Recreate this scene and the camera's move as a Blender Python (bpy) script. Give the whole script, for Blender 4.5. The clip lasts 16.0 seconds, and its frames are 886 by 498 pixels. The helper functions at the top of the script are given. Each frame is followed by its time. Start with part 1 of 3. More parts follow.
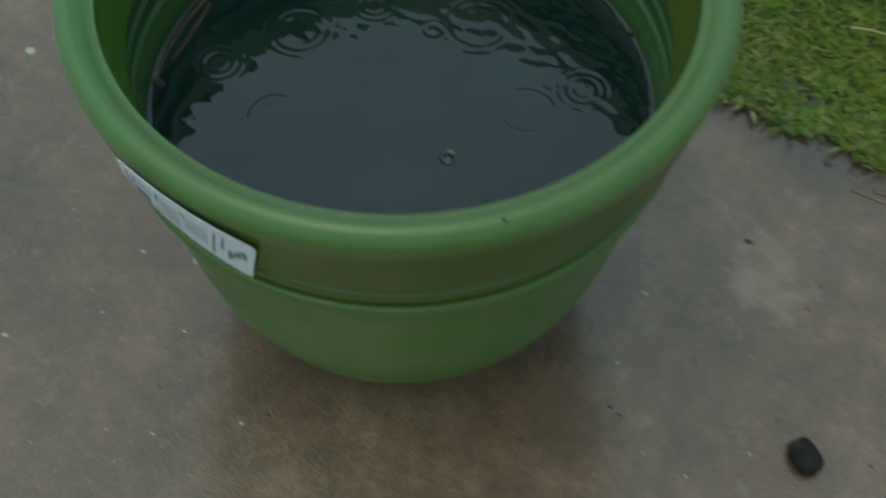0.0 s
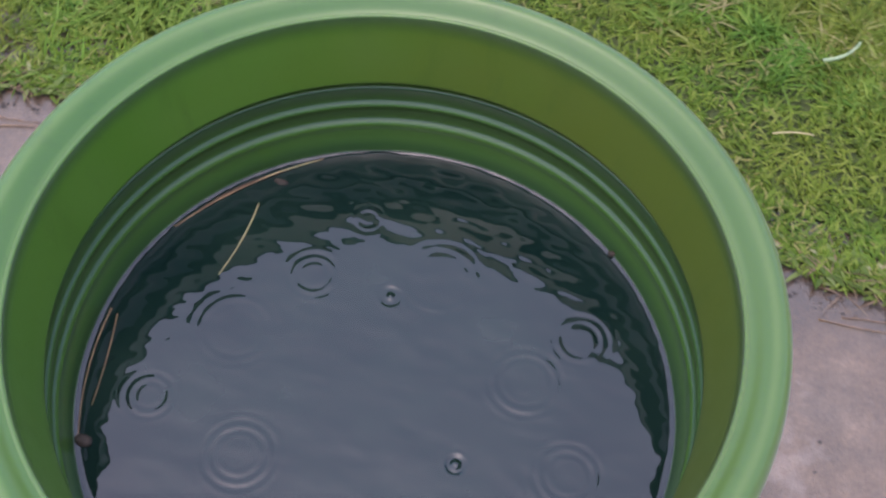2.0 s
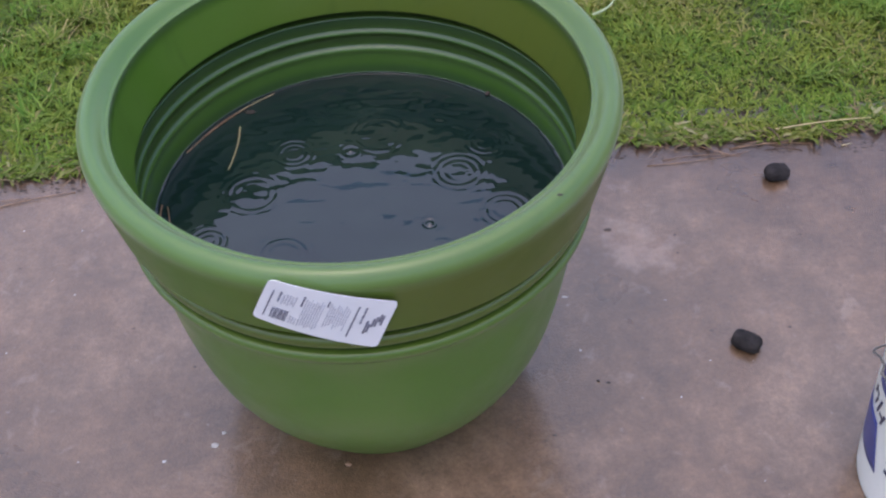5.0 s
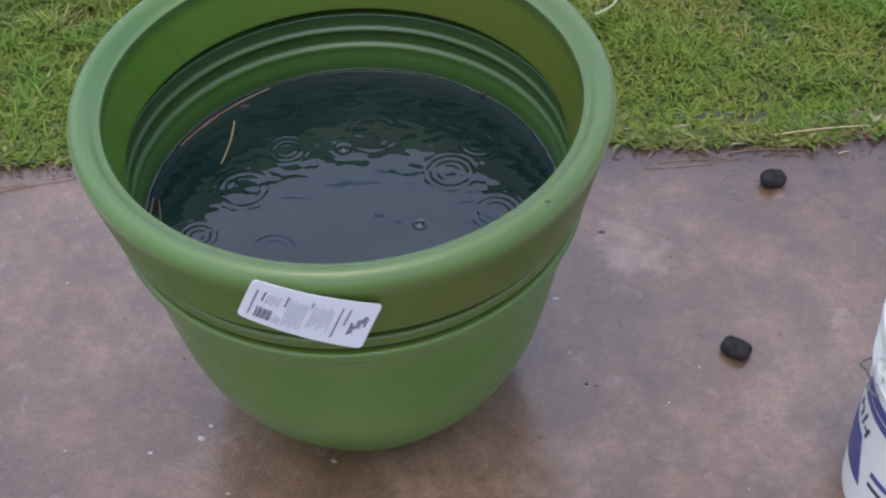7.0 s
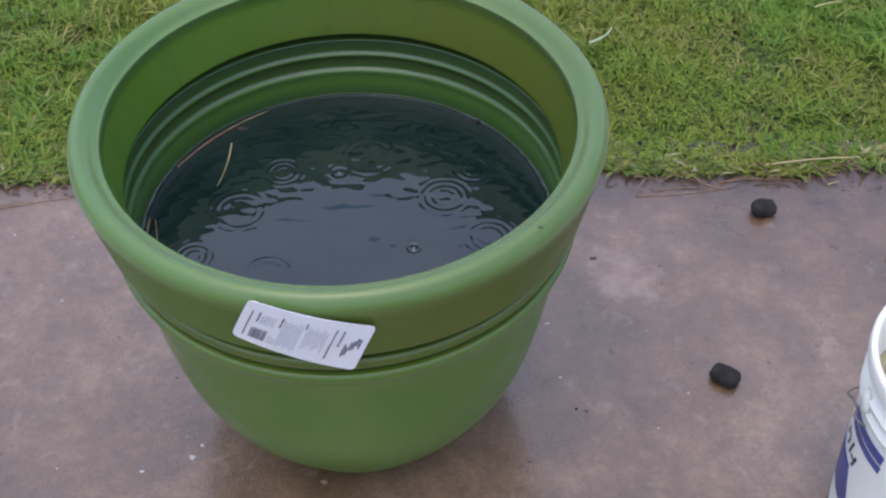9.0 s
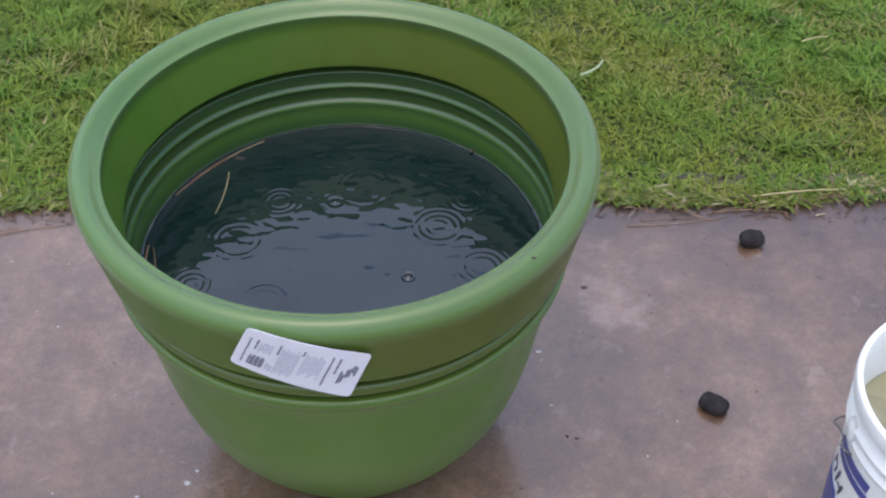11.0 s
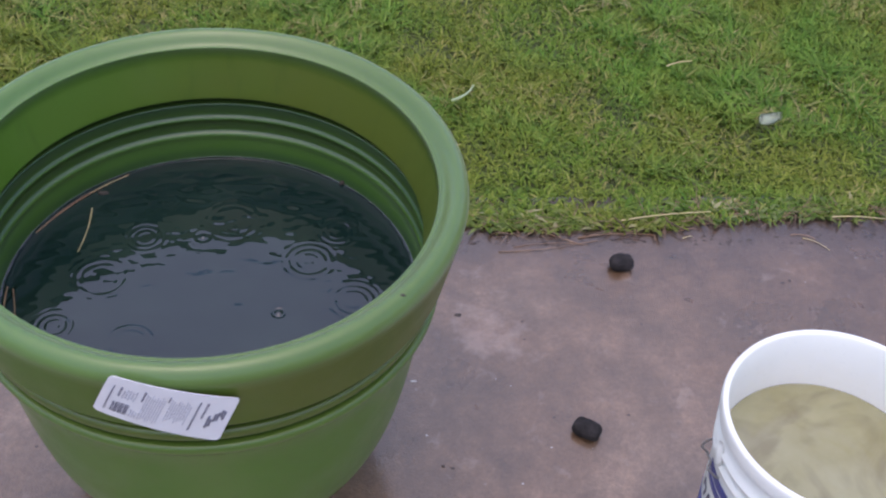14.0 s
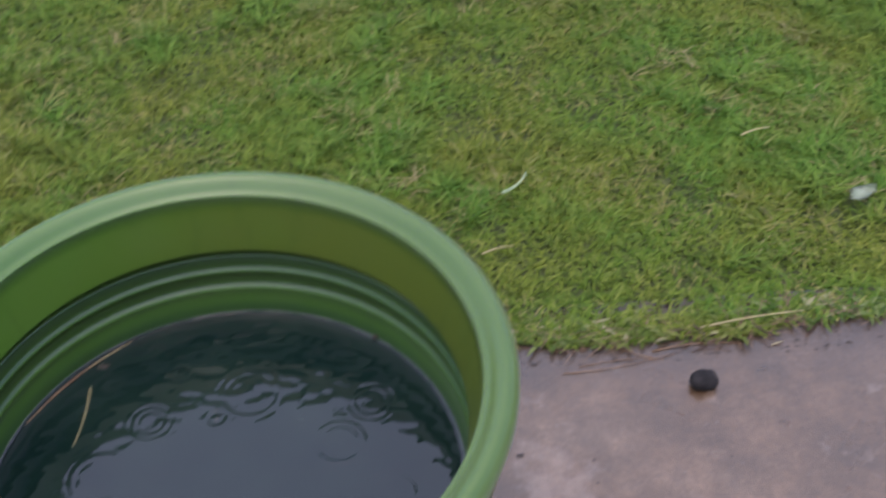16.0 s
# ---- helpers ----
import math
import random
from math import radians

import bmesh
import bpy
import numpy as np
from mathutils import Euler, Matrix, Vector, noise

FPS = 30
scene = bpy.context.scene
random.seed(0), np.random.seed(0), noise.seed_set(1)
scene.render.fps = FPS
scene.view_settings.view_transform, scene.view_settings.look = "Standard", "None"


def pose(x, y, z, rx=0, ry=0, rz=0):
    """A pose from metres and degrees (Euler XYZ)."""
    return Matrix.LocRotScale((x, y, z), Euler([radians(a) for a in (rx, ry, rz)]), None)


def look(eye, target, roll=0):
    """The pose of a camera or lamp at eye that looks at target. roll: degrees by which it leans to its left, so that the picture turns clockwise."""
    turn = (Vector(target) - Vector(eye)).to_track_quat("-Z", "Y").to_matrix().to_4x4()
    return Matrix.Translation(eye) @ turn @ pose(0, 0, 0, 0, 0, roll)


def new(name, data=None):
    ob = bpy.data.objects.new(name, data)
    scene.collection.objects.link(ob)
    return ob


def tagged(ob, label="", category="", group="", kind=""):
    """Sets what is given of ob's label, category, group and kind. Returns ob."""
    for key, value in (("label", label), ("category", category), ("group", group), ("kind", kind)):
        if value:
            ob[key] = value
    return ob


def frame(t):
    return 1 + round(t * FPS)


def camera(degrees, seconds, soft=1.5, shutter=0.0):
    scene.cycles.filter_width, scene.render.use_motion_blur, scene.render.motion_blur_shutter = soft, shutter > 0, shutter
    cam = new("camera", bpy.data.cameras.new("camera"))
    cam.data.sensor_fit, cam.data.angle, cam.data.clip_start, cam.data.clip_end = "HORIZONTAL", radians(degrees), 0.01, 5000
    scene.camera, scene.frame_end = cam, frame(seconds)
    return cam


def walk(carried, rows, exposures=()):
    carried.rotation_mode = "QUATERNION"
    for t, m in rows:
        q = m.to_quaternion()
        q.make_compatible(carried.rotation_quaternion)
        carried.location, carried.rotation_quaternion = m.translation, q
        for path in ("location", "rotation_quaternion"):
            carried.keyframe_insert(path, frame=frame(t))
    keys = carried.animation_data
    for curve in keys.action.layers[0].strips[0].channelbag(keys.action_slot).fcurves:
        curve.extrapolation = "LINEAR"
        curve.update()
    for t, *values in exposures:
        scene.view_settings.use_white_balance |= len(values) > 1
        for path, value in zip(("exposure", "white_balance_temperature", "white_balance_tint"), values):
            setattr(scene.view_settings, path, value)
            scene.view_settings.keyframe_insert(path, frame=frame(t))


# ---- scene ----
# ---------------------------------------------------------------- camera
cam = camera(39.7, 16.0, soft=2.3, shutter=0.45)
# seconds, x, y, z, tilt, turn, roll (degrees)
PATH = [
    (0, 0.4867, -0.7561, 1.3946, 33.63, 29.54, 1.66),
    (0.5, 0.4139, -0.5663, 1.3852, 32.83, 41.43, -8.06),
    (1, 0.3494, -0.4317, 1.3845, 34.81, 45.52, -15.86),
    (1.5, 0.2554, -0.3890, 1.3947, 31.84, 34.13, -9.55),
    (2, 0.1565, -0.4838, 1.3982, 32.64, 12.37, 4.89),
    (2.5, 0.2025, -0.6618, 1.4068, 35.98, 9.66, 0.62),
    (3, 0.1693, -0.8860, 1.4299, 38.07, 6.92, -1.87),
    (3.5, 0.0656, -1.0506, 1.4310, 38.63, 1.51, -1.00),
    (4, 0.0416, -1.1284, 1.4559, 44.61, -1.01, -1.08),
    (4.5, 0.0757, -1.1816, 1.4708, 44.92, -0.60, -1.90),
    (5, 0.1287, -1.2081, 1.4835, 44.51, 1.14, -2.89),
    (7.5, 0.1513, -1.1928, 1.4955, 43.90, 1.50, -1.34),
    (8, 0.1506, -1.1936, 1.4948, 44.00, 1.41, -0.96),
    (10.5, 0.1448, -1.2247, 1.5312, 46.39, 0.42, 0.26),
    (11, 0.1427, -1.2241, 1.5296, 46.27, 0.30, 0.43),
    (11.5, 0.1423, -1.2224, 1.5331, 46.07, 0.29, 0.56),
    (12, 0.1441, -1.2176, 1.5370, 45.81, 0.34, 0.68),
    (12.5, 0.1464, -1.2164, 1.5416, 45.56, 0.36, 0.79),
    (13, 0.1566, -1.2164, 1.5392, 45.33, -0.14, 0.80),
    (13.5, 0.1724, -1.2134, 1.5495, 46.30, -4.43, 3.23),
    (14, 0.1566, -1.1987, 1.5454, 47.09, -7.30, 4.62),
    (14.5, 0.1258, -1.1772, 1.5295, 47.10, -7.84, 4.47),
    (15, 0.1043, -1.1090, 1.5073, 44.99, -5.65, 3.20),
    (15.5, 0.1287, -1.0008, 1.5048, 45.71, -0.37, 0.42),
    (16, 0.2160, -0.8767, 1.5220, 47.09, -2.77, -1.63),
]
EXPOSURES = [(0, 0.16, 7050, -23), (0.5, 0.75, 6800, 0), (1.0, 0.9, 6700, 6), (1.5, 1.17, 6700, 12), (2.0, 1.37, 6700, 17), (2.5, 1.47, 6700, 22), (3.0, 1.4, 6750, 24), (3.5, 1.25, 6750, 22), (5, 1.15, 6750, 19),
             (8, 1.1, 6700, 15), (11, 1.2, 6750, 15), (12.5, 1.15, 6750, 15), (13.5, 1.15, 6750, 18), (14.5, 0.97, 6750, 22), (15.5, 1.0, 6750, 21), (16, 1.1, 6800, 17)]
walk(cam, [(t, pose(x, y, z, tilt, 0, turn) @ pose(0, 0, 0, 0, 0, roll)) for t, x, y, z, tilt, turn, roll in PATH], EXPOSURES)

# ---------------------------------------------------------------- light
world = bpy.data.worlds.new("overcast")
scene.world = world
world.use_nodes = True
wn = world.node_tree
sky = wn.nodes.new("ShaderNodeTexSky")
sky.sky_type, sky.sun_disc = "NISHITA", False
sky.sun_elevation, sky.sun_rotation = radians(78), radians(200)
sky.air_density, sky.dust_density, sky.ozone_density = 1.0, 2.0, 2.8
wn.links.new(sky.outputs["Color"], wn.nodes["Background"].inputs["Color"])
wn.nodes["Background"].inputs["Strength"].default_value = 0.15
sun_data = bpy.data.lights.new("sun", "SUN")
sun_data.energy, sun_data.angle, sun_data.color = 0.6, radians(110), (1.0, 0.96, 0.95)
sun = new("sun", sun_data)
sun.matrix_world = look((-0.6, -0.4, 5.0), (0, 0, 0))


# ---------------------------------------------------------------- materials
class Mat:
    """A principled material and short ways to wire it."""

    def __init__(self, name, color=(0.5, 0.5, 0.5), rough=0.5, **more):
        self.m = bpy.data.materials.new(name)
        self.m.use_nodes = True
        self.t = self.m.node_tree
        self.b = self.t.nodes["Principled BSDF"]
        self.b.inputs["Base Color"].default_value = (*color, 1)
        self.b.inputs["Roughness"].default_value = rough
        for k, v in more.items():
            self.b.inputs[k.replace("_", " ")].default_value = v
        self.co = self.t.nodes.new("ShaderNodeTexCoord").outputs["Object"]

    def node(self, kind, **ins):
        n = self.t.nodes.new(kind)
        for k, v in ins.items():
            k = k.replace("_", " ")
            if hasattr(v, "is_linked"):
                self.t.links.new(v, n.inputs[k])
            else:
                n.inputs[k].default_value = v
        return n

    def noise(self, scale, detail=4.0, rough=0.6, co=None, distortion=0.0):
        return self.node("ShaderNodeTexNoise", Vector=co or self.co, Scale=scale, Detail=detail, Roughness=rough, Distortion=distortion).outputs["Fac"]

    def ramp(self, fac, stops):
        n = self.t.nodes.new("ShaderNodeValToRGB")
        self.t.links.new(fac, n.inputs["Fac"])
        el = n.color_ramp.elements
        while len(el) < len(stops):
            el.new(0.5)
        for e, (p, c) in zip(el, stops):
            e.position = p
            e.color = (*c, 1) if isinstance(c, tuple) else (c, c, c, 1)
        return n.outputs["Color"]

    def mix(self, fac, a, b, mode="MIX"):
        n = self.t.nodes.new("ShaderNodeMix")
        n.data_type, n.blend_type = "RGBA", mode
        for sock, v in ((n.inputs[0], fac), (n.inputs[6], a), (n.inputs[7], b)):
            if hasattr(v, "is_linked"):
                self.t.links.new(v, sock)
            else:
                sock.default_value = v if not isinstance(v, tuple) else (*v, 1)
        return n.outputs[2]

    def math(self, op, a, b=0.0, clamp=False):
        n = self.t.nodes.new("ShaderNodeMath")
        n.operation, n.use_clamp = op, clamp
        for sock, v in ((n.inputs[0], a), (n.inputs[1], b)):
            if hasattr(v, "is_linked"):
                self.t.links.new(v, sock)
            else:
                sock.default_value = v
        return n.outputs[0]

    def to(self, name, out):
        self.t.links.new(out, self.b.inputs[name])
        return self

    def bump(self, height, strength, dist):
        n = self.node("ShaderNodeBump", Height=height, Strength=strength, Distance=dist)
        return self.to("Normal", n.outputs["Normal"])


def concrete_material():
    m = Mat("wet_concrete", rough=0.5)
    big = m.noise(2.3, 5, 0.62, distortion=0.4)
    mid = m.noise(11, 5, 0.65)
    fine = m.noise(160, 3, 0.7)
    grit = m.node("ShaderNodeTexVoronoi", Vector=m.co, Scale=420.0).outputs["Distance"]
    c = m.ramp(big, [(0.3, (0.082, 0.044, 0.022)), (0.5, (0.134, 0.076, 0.042)), (0.7, (0.192, 0.120, 0.076))])
    c = m.mix(0.8, c, m.ramp(mid, [(0.3, 0.30), (0.5, 0.5), (0.72, 0.72)]), "OVERLAY")
    c = m.mix(0.6, c, m.ramp(m.noise(48, 4, 0.65), [(0.3, 0.34), (0.5, 0.5), (0.7, 0.68)]), "OVERLAY")
    c = m.mix(0.55, c, m.ramp(fine, [(0.28, 0.30), (0.5, 0.5), (0.74, 0.72)]), "OVERLAY")
    # pale worn patch beside the planter
    d = m.node("ShaderNodeVectorMath", Vector=m.co)
    d.operation = "SUBTRACT"
    d.inputs[1].default_value = (0.425, 0.235, 0)
    ln = m.t.nodes.new("ShaderNodeVectorMath")
    ln.operation = "LENGTH"
    m.t.links.new(d.outputs[0], ln.inputs[0])
    near = m.math("ADD", ln.outputs["Value"], m.math("MULTIPLY", m.math("SUBTRACT", m.noise(22, 4), 0.5), 0.22))
    c = m.mix(m.ramp(near, [(0.015, 0.55), (0.065, 0.0)]), c, (0.34, 0.235, 0.18))
    pits = m.node("ShaderNodeTexVoronoi", Vector=m.co, Scale=34.0).outputs["Distance"]
    c = m.mix(m.math("MULTIPLY", m.ramp(pits, [(0.05, 1.0), (0.16, 0.0)]), m.ramp(m.noise(7, 3), [(0.5, 0.0), (0.6, 0.45)])), c, (0.050, 0.030, 0.020))
    scab = m.ramp(m.noise(17, 5, 0.7, distortion=0.6), [(0.60, 0.0), (0.70, 0.42)])
    c = m.mix(scab, c, (0.27, 0.19, 0.145))
    # pale scaling flecks and dark specks
    fleck = m.ramp(m.noise(55, 3, 0.55), [(0.70, 0.0), (0.76, 0.45)])
    c = m.mix(fleck, c, (0.33, 0.27, 0.23))
    dark = m.ramp(m.noise(38, 4, 0.6, distortion=0.3), [(0.27, 0.5), (0.34, 0.0)])
    c = m.mix(dark, c, (0.045, 0.034, 0.027))
    # damp soil stain along the lawn edge
    sep = m.node("ShaderNodeSeparateXYZ", Vector=m.co).outputs["Y"]
    edge = m.math("ADD", sep, m.math("MULTIPLY", m.math("SUBTRACT", m.noise(9, 4), 0.5), 0.16))
    c = m.mix(m.ramp(edge, [(0.40, 0.0), (0.50, 0.75)]), c, (0.055, 0.038, 0.028))
    m.to("Base Color", c)
    m.to("Roughness", m.ramp(big, [(0.3, 0.22), (0.7, 0.44)]))
    m.b.inputs["IOR"].default_value = 1.45
    m.b.inputs["Coat Weight"].default_value = 0.9
    m.b.inputs["Coat IOR"].default_value = 1.66
    m.to("Coat Roughness", m.ramp(mid, [(0.3, 0.07), (0.7, 0.17)]))
    height = m.math("ADD", m.math("ADD", fine, m.math("MULTIPLY", mid, 2.0)), grit)
    film = m.node("ShaderNodeBump", Height=m.math("ADD", m.noise(30, 5, 0.7), m.math("MULTIPLY", fine, 0.35)), Strength=0.32, Distance=0.0015)
    m.to("Coat Normal", film.outputs["Normal"])
    return m.bump(height, 0.5, 0.0018).m


def plastic_material(name, color, other, rough):
    m = Mat(name, rough=rough, IOR=1.5)
    c = m.mix(m.ramp(m.noise(7, 4), [(0.3, 0.0), (0.7, 1.0)]), color, other)
    c = m.mix(m.ramp(m.noise(190, 2), [(0.66, 0.0), (0.72, 0.25)]), c, tuple(v * 0.6 for v in color))
    m.to("Base Color", c)
    m.to("Roughness", m.ramp(m.noise(14, 4), [(0.3, rough * 0.8), (0.7, min(1, rough * 1.25))]))
    return m


def pot_material(name, rim):
    """Green plastic: olive over the collar and dull, shade painted into the body's grooves inside and out."""
    m = plastic_material(name, (0.060, 0.148, 0.015), (0.076, 0.164, 0.022), 0.42)
    m.b.inputs["Specular IOR Level"].default_value = 0.22
    base = m.b.inputs["Base Color"].links[0].from_socket
    xyz = m.node("ShaderNodeSeparateXYZ", Vector=m.co).outputs
    cloud = m.noise(6, 4, 0.6)
    radius = m.math("SQRT", m.math("ADD", m.math("POWER", xyz["X"], 2.0), m.math("POWER", xyz["Y"], 2.0)))
    if rim:
        # more olive towards +x with some noise, less on the crest
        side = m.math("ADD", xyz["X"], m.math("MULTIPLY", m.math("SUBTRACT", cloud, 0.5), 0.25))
        olive_share = m.ramp(m.math("ADD", side, 0.5), [(0.24, 0.12), (0.60, 0.95)])
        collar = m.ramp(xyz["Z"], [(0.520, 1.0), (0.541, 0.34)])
        base = m.mix(m.math("MULTIPLY", olive_share, collar), base, (0.084, 0.110, 0.015))
        streak = m.node("ShaderNodeMapping", Vector=m.co, Scale=(30.0, 30.0, 4.0)).outputs["Vector"]
        base = m.mix(m.ramp(m.noise(1.0, 4, 0.6, co=streak), [(0.55, 0.0), (0.75, 0.35)]), base, (0.045, 0.085, 0.012))
        m.to("Coat Weight", m.math("SUBTRACT", 1.0, m.math("MULTIPLY", collar, 0.86)))
        m.b.inputs["Coat IOR"].default_value = 1.72
        m.b.inputs["Coat Roughness"].default_value = 0.30
        m.to("Sheen Weight", m.math("SUBTRACT", 0.42, m.math("MULTIPLY", collar, 0.60), True))
        m.b.inputs["Sheen Roughness"].default_value = 0.45
    else:
        # shade painted dark into the inner grooves and wall, shoulders left clear
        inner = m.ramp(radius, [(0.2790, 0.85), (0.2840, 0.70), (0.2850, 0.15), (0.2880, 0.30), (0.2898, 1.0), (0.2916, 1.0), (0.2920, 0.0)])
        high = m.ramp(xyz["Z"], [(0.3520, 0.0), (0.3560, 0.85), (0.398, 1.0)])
        inner_shade = m.math("MULTIPLY", m.math("MULTIPLY", inner, high), m.ramp(cloud, [(0.25, 0.72), (0.6, 1.0)]))
        base = m.mix(inner_shade, base, (0.010, 0.036, 0.020))
        ledge = m.math("MULTIPLY", m.ramp(radius, [(0.2926, 0.0), (0.2932, 1.0)]), m.ramp(xyz["Z"], [(0.386, 0.0), (0.400, 1.0)]))
        base = m.mix(ledge, base, (0.070, 0.105, 0.011))
        # dark lines of shade coloured into the outer grooves between the ledges
        groove_shade = m.math("MULTIPLY", ledge, m.ramp(radius, [(0.2960, 1.0), (0.3010, 0.0)]))
        base = m.mix(groove_shade, base, (0.012, 0.028, 0.007))
        bowl = m.ramp(xyz["Z"], [(0.362, 1.0), (0.372, 0.0)])
        m.to("Coat Weight", m.math("SUBTRACT", 0.9, m.math("MULTIPLY", bowl, 0.45)))
        m.b.inputs["Coat IOR"].default_value = 1.46
        m.b.inputs["Coat Roughness"].default_value = 0.20
    m.to("Base Color", base)
    return m.bump(m.noise(320, 3), 0.12, 0.0006).m


def water_material(name, deep, murk, rough, tint=(1, 1, 1), swirl=None):
    m = Mat(name, rough=rough, IOR=1.40)
    m.b.inputs["Specular IOR Level"].default_value = 1.0
    m.b.inputs["Specular Tint"].default_value = (*tint, 1)
    c = m.mix(m.ramp(m.noise(9, 4, 0.6), [(0.35, 0.0), (0.7, 1.0)]), deep, murk)
    if swirl:
        c = m.mix(m.ramp(m.noise(6, 3, 0.5, distortion=2.2), [(0.46, 0.0), (0.64, 0.6)]), c, swirl)
    m.to("Base Color", c)
    return m.m


def blade_material(name, greens, straw, share):
    """Each blade its own green; broad patches turn olive, and some blades are dead."""
    m = Mat(name, rough=0.6, IOR=1.4)
    m.b.inputs["Specular IOR Level"].default_value = 0.24
    rnd = m.t.nodes.new("ShaderNodeNewGeometry").outputs["Random Per Island"]
    patch = m.noise(5.0, 4, 0.6, distortion=0.5)
    broad = m.noise(3.1, 3, 0.55, distortion=0.8)
    c = m.ramp(rnd, [(0.0, greens[0]), (0.5, greens[1]), (1.0, greens[2])])
    c = m.mix(m.ramp(broad, [(0.42, 0.0), (0.66, 0.70)]), c, m.ramp(rnd, [(0.0, (0.094, 0.112, 0.012)), (0.6, (0.184, 0.196, 0.024)), (1.0, (0.265, 0.255, 0.060))]))
    c = m.mix(m.ramp(m.noise(14, 3, 0.6), [(0.3, 0.45), (0.5, 0.0)]), c, (0.040, 0.070, 0.008))
    dry = m.math("ADD", rnd, m.math("MULTIPLY", m.math("SUBTRACT", patch, 0.5), 2.0))
    c = m.mix(m.ramp(dry, [(1 - share - 0.03, 0.0), (1 - share + 0.03, 0.8)]), c, straw)
    m.to("Base Color", c)
    return m.m


def soil_material():
    m = Mat("lawn_soil", rough=0.9)
    c = m.ramp(m.noise(30, 5), [(0.3, (0.038, 0.052, 0.012)), (0.7, (0.095, 0.110, 0.030))])
    c = m.mix(m.ramp(m.noise(0.9, 3), [(0.4, 0.0), (0.7, 0.6)]), c, (0.06, 0.085, 0.022))
    m.to("Base Color", c)
    return m.bump(m.noise(90, 5), 0.8, 0.01).m


def charcoal_material():
    m = Mat("charcoal", rough=0.8)
    m.b.inputs["Specular IOR Level"].default_value = 0.2
    m.to("Base Color", m.ramp(m.noise(60, 5), [(0.3, (0.013, 0.011, 0.011)), (0.75, (0.042, 0.036, 0.035))]))
    return m.bump(m.noise(260, 4), 0.6, 0.0015).m


def simple(name, a, b, scale, rough, bump=0.0):
    m = Mat(name, rough=rough)
    n = m.noise(scale, 4)
    m.to("Base Color", m.ramp(n, [(0.3, a), (0.7, b)]))
    if bump:
        m.bump(n, bump, 0.001)
    return m.m


CONCRETE, SOIL = concrete_material(), soil_material()
GREEN, OLIVE = pot_material("green_glaze", False), pot_material("olive_rim", True)
WATER = water_material("dark_rainwater", (0.005, 0.016, 0.014), (0.012, 0.027, 0.021), 0.012, (0.92, 0.88, 1.0))
MURK = water_material("murky_water", (0.245, 0.225, 0.105), (0.300, 0.290, 0.170), 0.05, (1, 1, 1), (0.150, 0.122, 0.066))
GRASS = blade_material("grass_blade", [(0.052, 0.108, 0.010), (0.114, 0.188, 0.019), (0.190, 0.245, 0.042)], (0.27, 0.235, 0.085), 0.05)
LUSH = blade_material("lush_blade", [(0.052, 0.132, 0.013), (0.104, 0.206, 0.024), (0.172, 0.270, 0.046)], (0.27, 0.25, 0.09), 0.03)
WHITE = plastic_material("white_bucket_plastic", (0.88, 0.88, 0.83), (0.82, 0.82, 0.76), 0.34).m
CARD = simple("tag_card", (0.84, 0.83, 0.85), (0.89, 0.88, 0.90), 40, 0.42)
INK = simple("grey_ink", (0.16, 0.16, 0.22), (0.24, 0.24, 0.30), 300, 0.5)
PALE_INK = simple("pale_ink", (0.56, 0.56, 0.62), (0.66, 0.66, 0.71), 500, 0.5)
NAVY = simple("navy_print", (0.050, 0.062, 0.21), (0.070, 0.085, 0.29), 30, 0.4)
DARK_INK = simple("dark_print", (0.03, 0.03, 0.07), (0.06, 0.06, 0.12), 90, 0.45)
COAL = charcoal_material()
STRAW = simple("pine_straw", (0.19, 0.10, 0.055), (0.33, 0.20, 0.11), 60, 0.6)
THATCH = simple("dead_thatch", (0.10, 0.055, 0.035), (0.24, 0.15, 0.085), 60, 0.7)
BROWN = simple("dark_twig", (0.055, 0.030, 0.020), (0.11, 0.06, 0.04), 80, 0.7)
YELLOW = simple("dry_grass_stalk", (0.42, 0.33, 0.16), (0.52, 0.42, 0.22), 70, 0.6)
PALE_GREEN = simple("pale_green_blade", (0.30, 0.38, 0.20), (0.40, 0.47, 0.28), 60, 0.5)
LEAF = simple("pale_dry_leaf", (0.44, 0.50, 0.36), (0.56, 0.60, 0.47), 60, 0.6)
WIRE = simple("galvanised_wire", (0.10, 0.10, 0.10), (0.18, 0.17, 0.16), 90, 0.4)
GRIT = simple("pale_grit", (0.36, 0.33, 0.30), (0.50, 0.47, 0.44), 200, 0.5)
WATERLINE = simple("pale_waterline", (0.040, 0.065, 0.048), (0.13, 0.17, 0.13), 16, 0.5)
DIRT = simple("dark_crumb", (0.03, 0.022, 0.018), (0.07, 0.05, 0.04), 200, 0.8)


# ---------------------------------------------------------------- mesh helpers
def mesh_of(name, bm, material, smooth=True):
    me = bpy.data.meshes.new(name)
    bmesh.ops.recalc_face_normals(bm, faces=bm.faces)
    bm.to_mesh(me)
    bm.free()
    me.materials.append(material)
    me.polygons.foreach_set("use_smooth", [smooth] * len(me.polygons))
    return me


def part(name, bm, material, parent, label="", smooth=True):
    ob = new(name, mesh_of(name, bm, material, smooth))
    ob.parent = parent
    return tagged(ob, label)


def thing(name, bm, material, label, category, group="", kind="", smooth=True):
    return tagged(new(name, mesh_of(name, bm, material, smooth)), label, category, group, kind)


def arrays(name, verts, faces, material, smooth=True):
    me = bpy.data.meshes.new(name)
    me.from_pydata(verts, [], faces)
    me.materials.append(material)
    me.polygons.foreach_set("use_smooth", [smooth] * len(me.polygons))
    return new(name, me)


